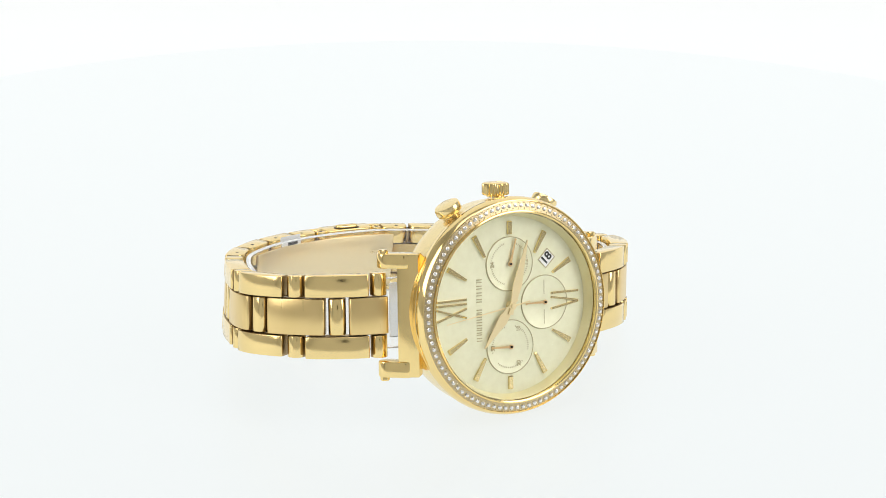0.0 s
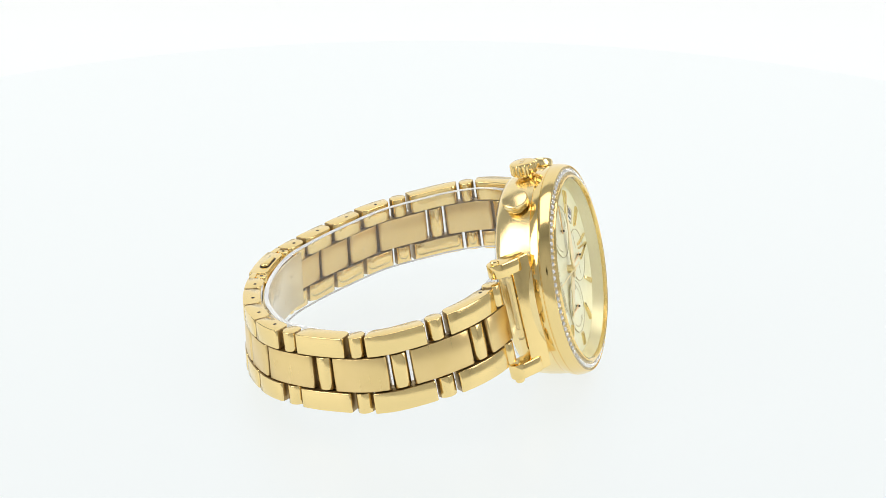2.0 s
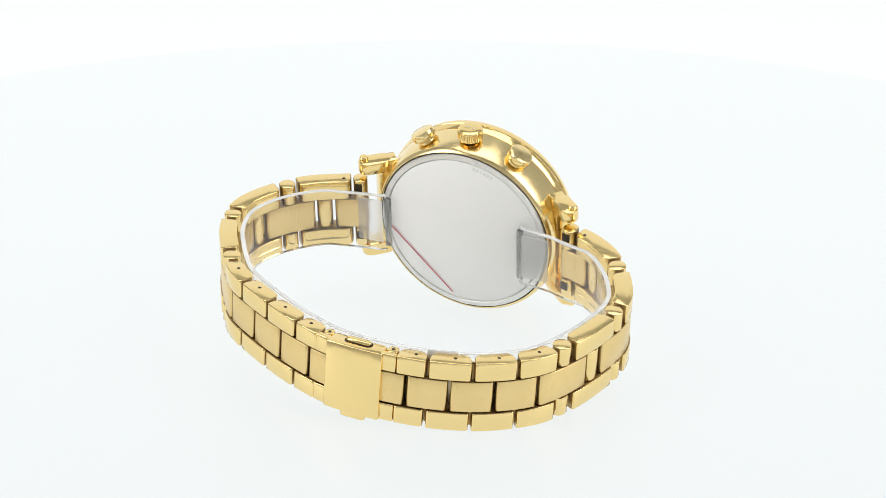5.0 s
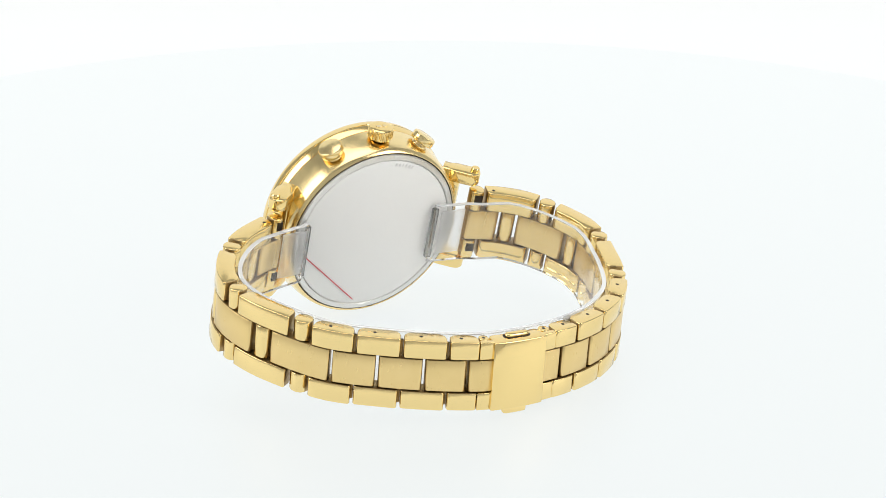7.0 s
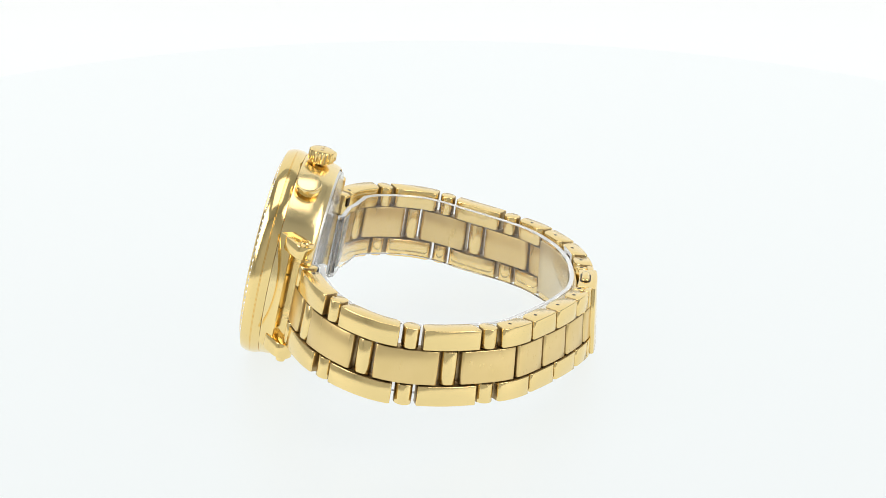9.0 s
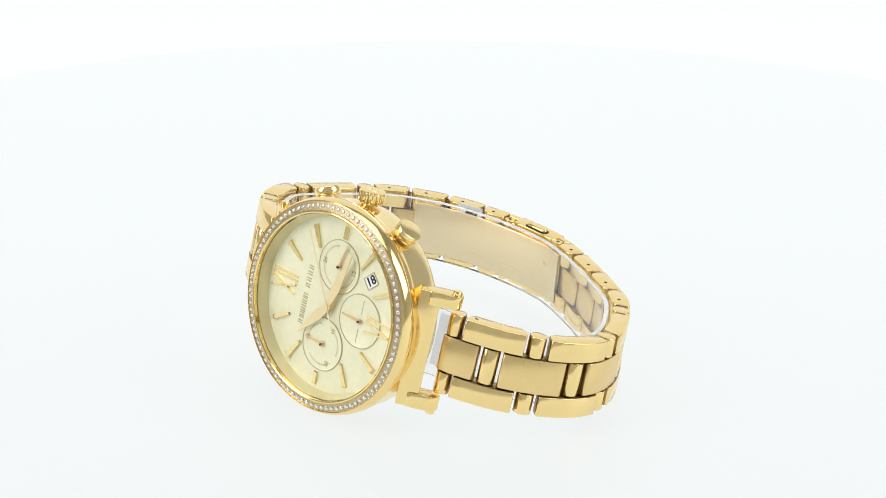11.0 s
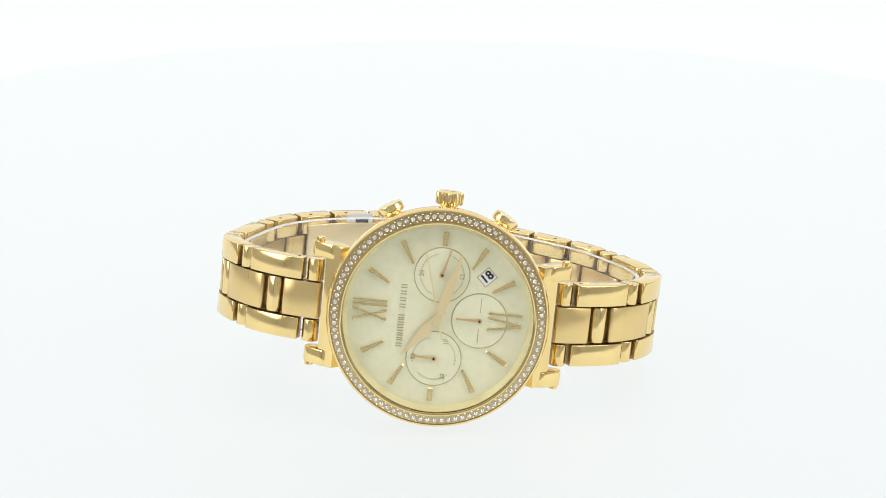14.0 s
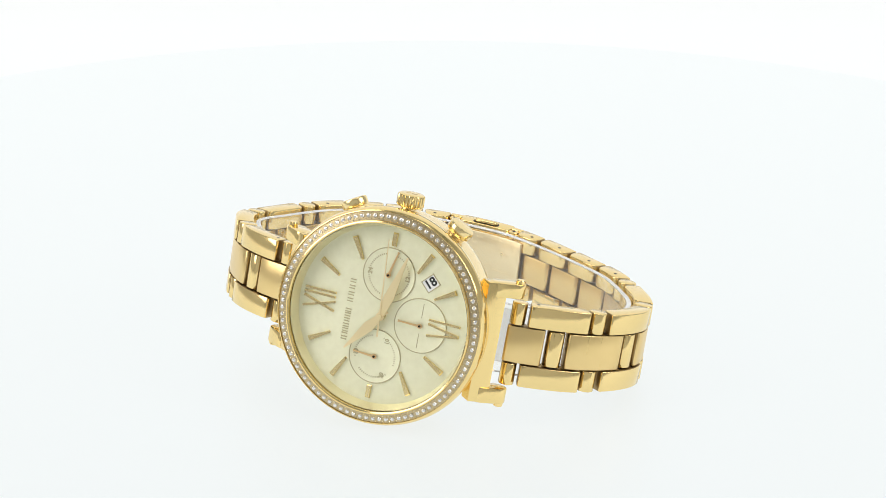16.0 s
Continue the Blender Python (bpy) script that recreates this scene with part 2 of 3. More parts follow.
def link_mesh(name, s0, s1, w0, w1, mat, thick=THICK, top=0.0, corner=0.8, inner=0.5, edge=0.13, shaded=()):
    """A link: a rounded side outline that follows the band, drawn across from w0 to w1."""
    bm = bmesh.new()
    edge = min(edge, thick * 0.3)

    def outline(inset):
        a, b, t0, t1 = s0 + inset, s1 - inset, top + inset, top + thick - inset
        co, ci = min(corner, (b - a) / 2.02, (t1 - t0) * 0.49), min(inner, (b - a) / 2.02, (t1 - t0) * 0.49)
        pts = []
        for cx, cn, r, start in ((a + co, t0 + co, co, 180), (b - co, t0 + co, co, 270), (b - ci, t1 - ci, ci, 0), (a + ci, t1 - ci, ci, 90)):
            for k in range(4):
                g = radians(start + 30 * k)
                pts.append((cx + r * math.cos(g), cn + r * math.sin(g)))
            if start == 270 - 90 or start == 0:
                far = b - co if start == 180 else a + ci
                near = a + co if start == 180 else b - ci
                steps = max(1, int(abs(far - near) / 1.6))
                lv = t0 if start == 180 else t1
                pts += [(near + (far - near) * q / steps, lv) for q in range(1, steps)]
        return pts

    rings = []
    for w, inset in ((w0, edge), (w0 + edge * 0.35, edge * 0.35), (w0 + edge, 0), (w1 - edge, 0), (w1 - edge * 0.35, edge * 0.35), (w1, edge)):
        rings.append([bm.verts.new(band(s, n, w)) for s, n in outline(inset)])
    n = len(rings[0])
    line = outline(0)
    walls = []
    for a, b in zip(rings, rings[1:]):
        for i in range(n):
            face = bm.faces.new((a[i], a[(i + 1) % n], b[(i + 1) % n], b[i]))
            (p0, d0), (p1, d1) = line[i], line[(i + 1) % n]
            if shaded and abs(d1 - d0) > 2 * abs(p1 - p0) and max(d0, d1) > top + 0.5:
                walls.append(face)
    # the end walls between the rounded corners get the painted gap shade too
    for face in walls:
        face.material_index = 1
    caps = bm.faces.new(rings[0][::-1]), bm.faces.new(rings[-1])
    # sides that face a neighbour take the darker gold, as painted shade
    for k in shaded:
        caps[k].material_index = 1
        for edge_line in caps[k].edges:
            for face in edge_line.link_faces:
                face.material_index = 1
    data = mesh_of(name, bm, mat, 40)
    data.materials.append(gap_shade)
    return data


def link_spans(start, sign):
    """Arc spans on one side of the rows: outer pieces as (kind, a, b), then middle ones."""
    gap, outer, middle, s = 0.54, [], [], start
    first, second, third, plain = ((11.6, 11.2, 10.6, 7.6), (11.2, 12.2, 11.1, 7.75))[sign]
    for kind, length in (("short", 3.1), ("long", first), ("short", 3.4), ("long", second), ("short", 3.4), ("long", third), ("short", 3.5), ("plain", plain), ("plain", plain), ("plain", plain)):
        outer.append((kind, s, s + length))
        s += length + gap
    mids = [(a + b) / 2 for kind, a, b in outer]
    cut = [mids[1], mids[3], mids[5]]
    edge = start
    for c in cut:
        middle.append(("long", edge, c - 1.65 - gap))
        middle.append(("short", c - 1.65, c + 1.65))
        edge = c + 1.65 + gap
    for c in (mids[7], mids[8], mids[9], mids[9] + 7.8):
        middle.append(("plain", edge, c - gap / 2))
        edge = c + gap / 2
    return outer, middle, s, edge


def bracelet(watch):
    c0, c1 = arc_at(7.1, -60.2), arc_at(-3.7, -60.2)
    for side in (0, 1):
        flip = (lambda a, b: (a, b)) if side == 0 else (lambda a, b: (TOTAL - b, TOTAL - a))
        outer, middle, s_end, m_end = link_spans(0.45, side)
        clasp_edge = (c0 if side == 0 else TOTAL - c1)
        outer.append(("plain", s_end, clasp_edge - 2.5))
        outer.append(("end", clasp_edge - 2.47, clasp_edge + 0.6))
        middle.append(("plain", m_end, clasp_edge + 1.2))
        for row, spans in (("outer", outer), ("middle", middle)):
            for kind, a, b in spans:
                if b - a < 0.6:
                    continue
                span = (a, b)
                a, b = flip(a, b)
                hw = half_width((a + b) / 2)
                split = 3.4 - 0.3 * min(1.0, min(a, TOTAL - b) / 60)
                name = {"outer": "outer_link", "middle": "centre_link"}[row] if kind != "short" else {"outer": "outer_spacer", "middle": "centre_spacer"}[row]
                round_end, back_end = {"short": (1.68, 1.68), "long": (0.3, 1.35), "plain": (0.5, 1.6), "end": (0.1, 0.3)}[kind]
                if row == "middle":
                    part(name, link_mesh(name, a, b, -split + 0.13, split - 0.13, brushed if kind != "short" else link_gold, corner=1.2 if kind == "short" else 0.55, inner=1.1 if kind == "short" else 0.9, top=0.16, thick=THICK - 0.5, shaded=(0, 1)), None, watch)
                    continue
                for low, high in ((-hw, -split - 0.13), (split + 0.13, hw)):
                    if kind == "end":
                        part("end_plate", link_mesh("end_plate", a, b, low, high, link_gold, thick=1.2, corner=round_end, inner=back_end), None, watch)
                        continue
                    link = part(name, link_mesh(name, a, b, low, high, link_gold, corner=round_end, inner=back_end, shaded=(1,) if low < 0 else (0,)), None, watch)
                    if spans.index((kind, *span)) == 0:
                        part("slot", link_mesh("slot", (a + b) / 2 - 0.95, (a + b) / 2 + 0.95, (low + high) / 2 - 0.3, high - 0.5, dark_gap, thick=0.12, top=THICK - 0.08, corner=0.05, inner=0.05, edge=0.03), None, link)
                    if (kind == "plain" or spans.index((kind, *span)) == 1) and high > 0:
                        # the pin that holds the link, seen in its edge
                        near = 0.4 if kind == "plain" else 0.13
                        c = a + (b - a) * (near if side == 0 else 1 - near)
                        bm = bmesh.new()
                        rim, foot = ([bm.verts.new(band(c + 0.34 * math.cos(g), 1.9 + 0.34 * math.sin(g), w)) for g in (2 * math.pi * i / 12 for i in range(12))] for w in (high + 0.02, high - 0.5))
                        bm.faces.new(rim)
                        for i in range(12):
                            bm.faces.new((rim[i], rim[(i + 1) % 12], foot[(i + 1) % 12], foot[i]))
                        part("link_pin", bm, dark_gap, link)
    # pins across the joints of the removable links
    for side in (0, 1):
        outer, middle, s_end, m_end = link_spans(0.45, side)
        for kind, a, b in outer[7:10]:
            s = b + 0.16
            s = s if side == 0 else TOTAL - s
            hw = half_width(s) - 0.6
            bm = bmesh.new()
            rings = [[bm.verts.new(band(s + 0.35 * math.cos(g), 1.5 + 0.35 * math.sin(g), w)) for g in (2 * math.pi * i / 8 for i in range(8))] for w in (-hw, hw)]
            for i in range(8):
                bm.faces.new((rings[0][i], rings[0][(i + 1) % 8], rings[1][(i + 1) % 8], rings[1][i]))
            part("cross_pin", bm, inner_gold, watch)
    # the clasp: cover, its folded edge, two buttons and the blades inside
    cover = part("clasp_cover", link_mesh("clasp_cover", c0, c1, -6.55, 6.5, gold, thick=3.5, top=-0.5, corner=0.3, inner=0.8, edge=0.18), None, watch, "polished gold folding clasp cover with fine scratches")
    cm = (c0 + c1) / 2
    for w0, w1, front in ((6.3, 7.15, 1.0), (-7.9, -6.3, 0.1)):
        part("clasp_button", link_mesh("clasp_button", cm - 2.6, cm + 2.4, w0, w1, gold, thick=1.5, top=front, corner=0.75, inner=0.75, edge=0.35), None, cover)
    part("button_slot", link_mesh("button_slot", cm - 2.9, cm + 2.7, 6.3, 6.56, dark_gap, thick=2.0, top=0.75, corner=0.9, inner=0.9, edge=0.02), None, cover)
    for s in (c0 - 1.25, c1 + 1.25):
        for w0, w1 in ((4.0, 6.45), (-6.45, -4.0)):
            knuckle = part("hinge_knuckle", link_mesh("hinge_knuckle", s - 1.1, s + 1.1, w0, w1, gold, thick=2.2, top=1.22, corner=1.08, inner=1.08, edge=0.13), None, cover)
            if w0 > 0:
                bm = bmesh.new()
                bm.faces.new([bm.verts.new(band(s + 0.36 * math.cos(g), 2.3 + 0.36 * math.sin(g), w1 + 0.02)) for g in (2 * math.pi * i / 12 for i in range(12))])
                part("hinge_pin", bm, dark_gap, knuckle)
    st = 73.2
    tag = part("sticker_tag", link_mesh("sticker_tag", st - 3.2, st + 2.6, 4.6, 7.0, sticker, thick=0.12, top=THICK + 0.02, corner=0.05, inner=0.08, edge=0.04), None, watch, "small white sticker with a dark bar")
    part("sticker_bar", link_mesh("sticker_bar", st - 1.2, st + 1.6, 5.2, 6.2, ink, thick=0.04, top=THICK + 0.13, corner=0.02, inner=0.02, edge=0.01), None, tag)
    blade = part("clasp_blade", link_mesh("clasp_blade", c0 - 23, c1 + 5, -5.4, 5.2, blade_gold, thick=0.5, top=THICK + 0.02, corner=0.28, inner=0.28, edge=0.2), None, watch, "flat satin gold folding blade of the clasp")
    part("clasp_blade", link_mesh("clasp_blade", c0 - 2, c1 + 3, -6.1, 6.1, gold, thick=0.6, top=2.3, corner=0.25, inner=0.25, edge=0.2), None, watch, "polished gold inner plate of the clasp")
    # a stamped ring and faint stamped marks on the blade
    bm = bmesh.new()
    rings = [[bm.verts.new(band(91.0 + r * math.cos(g), n, -2.0 + r * math.sin(g))) for g in (2 * math.pi * i / 28 for i in range(28))] for r, n in ((0.75, 3.91), (0.8, 3.96), (0.95, 3.96), (1.0, 3.91))]
    for p, q in zip(rings, rings[1:]):
        for i in range(28):
            bm.faces.new((p[i], p[(i + 1) % 28], q[(i + 1) % 28], q[i]))
    part("stamped_ring", bm, inner_gold, blade)
    part("stamped_line", link_mesh("stamped_line", 92.3, 98.4, -2.1, -1.95, inner_gold, thick=0.05, top=3.9, corner=0.02, inner=0.02, edge=0.02), None, blade)
    part("stamped_line", link_mesh("stamped_line", 81.0, 89.6, -2.1, -1.95, inner_gold, thick=0.05, top=3.9, corner=0.02, inner=0.02, edge=0.02), None, blade)
    for i, (a, b, w) in enumerate(((82.0, 84.2, -3.6), (84.8, 86.2, -3.6), (74.0, 76.4, -2.8), (77.0, 78.6, -2.8), (93.5, 96.0, 1.4))):
        part("stamped_bar", link_mesh("stamped_bar", a, b, w, w + 0.55, inner_gold, thick=0.05, top=3.9, corner=0.02, inner=0.02, edge=0.02), None, blade)


# ---- case, dial and fittings ----
def round_case(watch):
    case = part("case", lathe([(17.5, -7.5), (17.6, -7.95), (17.8, -8.05), (18.1, -7.85), (18.45, -7.0), (18.8, -5.2), (19.0, -3.0), (19.1, -1.42), (18.95, -1.32), (17.2, -1.3), (17.0, -0.2), (16.2, -0.2), (16.2, -6.5)], 160), case_gold, watch)
    bezel = part("bezel", lathe([(18.85, -1.36), (19.13, -1.33), (19.42, -0.5), (19.5, 0.12), (19.38, 0.2), (19.38, 0.3), (19.5, 0.38), (19.5, 0.6), (19.4, 1.3), (19.2, 1.9), (19.02, 2.2), (18.88, 2.26), (18.8, 2.03), (17.25, 2.4), (17.2, 2.77), (16.98, 2.87), (16.76, 2.75), (16.7, -0.1), (17.0, -0.2), (17.2, -1.32)], 180), gold, watch, "polished gold bezel set with one row of clear stones")
    # stones in the bezel, each in four beads
    gem = bmesh.new()
    rings = []
    for r, z in ((0.12, 0.42), (0.28, 0.38), (0.43, 0.18), (0.42, 0.05), (0.3, -0.15)):
        rings.append([gem.verts.new((r * math.cos(a) * MM, r * math.sin(a) * MM, z * MM)) for a in (2 * math.pi * (i + (0.5 if len(rings) % 2 else 0)) / 8 for i in range(8))])
    for a, b in zip(rings, rings[1:]):
        for i in range(8):
            gem.faces.new((a[i], a[(i + 1) % 8], b[(i + 1) % 8], b[i]))
    gem.faces.new(rings[0])
    gem_mesh = mesh_of("stone", gem, stone, 5)
    count, seat = 92, 18.03
    beads = bmesh.new()
    for i in range(count):
        a = 2 * math.pi * i / count
        ob = new("stone", gem_mesh)
        ob.parent = bezel
        ob.matrix_basis = Matrix.Rotation(a, 4, "Z") @ Matrix.Translation((seat * MM, 0, 2.12 * MM)) @ Matrix.Rotation(radians(13), 4, "Y") @ Matrix.Rotation(i * 1.3, 4, "Z")
        for r in (17.5, 18.56):
            m = Matrix.Rotation(a + math.pi / count, 4, "Z") @ Matrix.Translation((r * MM, 0, (2.32 - (r - 17.5) * 0.22) * MM))
            bmesh.ops.create_icosphere(beads, subdivisions=1, radius=0.17 * MM, matrix=m)
    tagged(part("bead_setting", beads, pale_gold, bezel), kind="stuff")
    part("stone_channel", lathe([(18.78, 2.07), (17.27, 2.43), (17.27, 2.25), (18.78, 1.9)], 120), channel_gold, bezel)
    # the glass, slightly domed
    glass = part("glass", lathe([(0, 3.45), (6, 3.4), (11, 3.27), (15, 3.08), (16.2, 2.98), (16.66, 2.8), (16.66, 2.05), (16.3, 2.0), (15, 2.1), (11, 2.25), (6, 2.36), (0, 2.4)], 120, closed=False), crystal, watch, "slightly domed clear watch glass")
    glass.visible_shadow = False
    # the back: steel disc, rim with notches, film
    back = part("case_back", lathe([(0, -8.25), (15.9, -8.25), (16.1, -8.15), (16.2, -7.7), (0, -7.7)], 120, closed=False), steel, watch, "flat grey steel back under protective film")
    rim = part("back_rim", lathe([(16.22, -7.6), (16.25, -8.1), (16.4, -8.3), (17.3, -8.22), (17.48, -7.8), (17.3, -7.4)], 120), steel_ring, watch)
    part("rim_groove", lathe([(17.4, -7.9), (17.64, -8.02), (17.64, -7.9), (17.42, -7.8)], 120), dark_gap, rim)
    for a in (8, 62, 128, 180, 240, 300):
        part("rim_notch", placed(rounded_box(-0.45, 0.45, -0.9, 0.9, -8.36, -8.1, 0.08, 1), Matrix.Rotation(radians(a), 4, "Z") @ Matrix.Translation((16.85 * MM, 0, 0))), steel_ring, rim)
    # engraved characters too small to read, as plain bars
    for k, wide in enumerate((0.8, 0.6, 0.35, 0.7, 0.7, 0.6)):
        m = Matrix.Rotation(radians(9 + 2.8 * k), 4, "Z") @ Matrix.Translation((15.3 * MM, 0, 0))
        part("engraved_bar", placed(rounded_box(-0.35, 0.35, -wide * 0.35, wide * 0.35, -8.28, -8.2, 0.02, 1), m), engraved, back)
    sheet = part("protective_film", lathe([(0, -8.42), (17.35, -8.42), (17.35, -8.47), (0, -8.47)], 96, closed=False), film, watch, "clear protective film with a thin red line")
    sheet.visible_shadow = False
    part("red_line", bar((-2.2, -15.6), (-14.9, -2.4), 0.2, 0.2, -8.56, -8.5), red_print, sheet)
    return case


def side_buttons(watch):
    # fluted crown towards three o'clock
    bm = bmesh.new()
    n, rings = 84, []
    for z, r, flute in ((19.0, 1.6, 0), (19.35, 1.6, 0), (19.4, 2.25, 0.0), (19.6, 2.45, 0.16), (21.25, 2.45, 0.16), (21.5, 2.3, 0.03), (21.65, 2.0, 0), (21.7, 1.2, 0)):
        rings.append([bm.verts.new((z * MM, (r - flute * (1 if (i // 2) % 2 else 0)) * math.cos(2 * math.pi * i / n) * MM, (r - flute * (1 if (i // 2) % 2 else 0)) * math.sin(2 * math.pi * i / n) * MM - 4.3 * MM)) for i in range(n)])
    for a, b in zip(rings, rings[1:]):
        for i in range(n):
            bm.faces.new((a[i], a[(i + 1) % n], b[(i + 1) % n], b[i]))
    bm.faces.new(rings[0]), bm.faces.new(rings[-1])
    crown = part("crown", bm, gold, watch, "fluted polished gold winding crown", 25)
    for a, b in (((-1.1, 0.0), (-0.1, 0.0)), ((0.3, 0.0), (1.0, 0.0))):
        part("crown_mark", placed(bar(a, b, 0.7, 0.7, 21.68, 21.76), pose(0, 0, -0.0043, 0, 90, 0) @ pose(0, 0, 0, 0, 0, 90)), inner_gold, crown)
    # two mushroom pushers, one each side of the crown
    for a in (29.8, -29.8):
        m = Matrix.Rotation(radians(a), 4, "Z") @ Matrix.Translation((0, 0, -0.0040)) @ Matrix.Rotation(radians(90), 4, "Y")
        head = part("pusher", placed(lathe([(0, 19.45), (2.05, 19.45), (2.27, 19.52), (2.36, 19.7), (2.36, 20.75), (2.22, 21.03), (1.95, 21.14), (0, 21.2)], 40, closed=False), m), case_gold, watch, "round polished gold pusher beside the crown")
        part("pusher_stem", placed(lathe([(0, 18.0), (1.35, 18.0), (1.35, 20.0), (0, 20.0)], 28, closed=False), m), inner_gold, head)
        part("pusher_collar", placed(lathe([(1.3, 18.1), (1.75, 18.1), (1.75, 18.95), (1.68, 19.05), (1.4, 19.05)], 36), m), case_gold, head)


def lugs(watch):
    for side in (1, -1):
        # a tall slanted plate by the case with an arm at each end that reaches over the bracelet
        def slanted(x0, x1, reach, half, rounded):
            """A bar drawn along x whose section lies slantwise from the case out to the pin."""
            if rounded:
                section = [(reach + half * math.sin(g), half * math.cos(g)) for g in (radians(15 * i) for i in range(13))] + [(1.5 - half * math.sin(g), -half * math.cos(g)) for g in (radians(15 * i) for i in range(13))]
            else:
                section = [(-1.2, half), (reach - 0.4, half), (reach - 0.1, half - 0.1), (reach, half - 0.4), (reach, 0.4 - half), (reach - 0.1, 0.1 - half), (reach - 0.4, -half), (-1.2, -half)]
            bm = bmesh.new()
            rings = []
            for x, k in ((x0, 0.88), (x0 + 0.08, 0.96), (x0 + 0.28, 1), (x1 - 0.28, 1), (x1 - 0.08, 0.96), (x1, 0.88)):
                ring = []
                for u, v in section:
                    u = reach / 2 + (u - reach / 2) * (1 - (1 - k) * 0.5)
                    v *= k
                    ring.append(bm.verts.new((x * MM, side * (17.7 + 0.76 * u + 0.65 * v) * MM, (-3.5 - 0.65 * u + 0.76 * v) * MM)))
                rings.append(ring)
            n = len(section)
            for p, q in zip(rings, rings[1:]):
                for i in range(n):
                    bm.faces.new((p[i], p[(i + 1) % n], q[(i + 1) % n], q[i]))
            bm.faces.new(rings[0]), bm.faces.new(rings[-1])
            return bm
        lug = part("lug", slanted(-11.45, 10.25, 2.6, 1.5, False), gold, watch, "tall bracket-shaped polished gold lug")
        for x0, x1 in ((7.75, 10.32), (-11.52, -8.7)):
            part("lug_arm", slanted(x0, x1, 4.55, 1.8, True), gold, lug)
            px = 10.3 if x0 > 0 else -11.5
            out = 0.75 if x0 > 0 else -0.75
            m = Matrix.Translation((px * MM, side * 21.9 * MM, -6.5 * MM)) @ Matrix.Rotation(radians(90 if out > 0 else -90), 4, "Y")
            part("lug_pin", placed(lathe([(0, -0.2), (0.85, -0.2), (0.85, 0.5), (0.7, 0.7), (0, 0.75)], 24, closed=False), m), gold, lug)


def clock_point(hours, r):
    a = radians(hours * 30)
    return (r * math.sin(a), r * math.cos(a))


def ring_line(r, width, z0, z1, steps=72):
    return lathe([(r - width / 2, z0), (r + width / 2, z0), (r + width / 2 * 0.6, z1), (r - width / 2 * 0.6, z1)], steps)


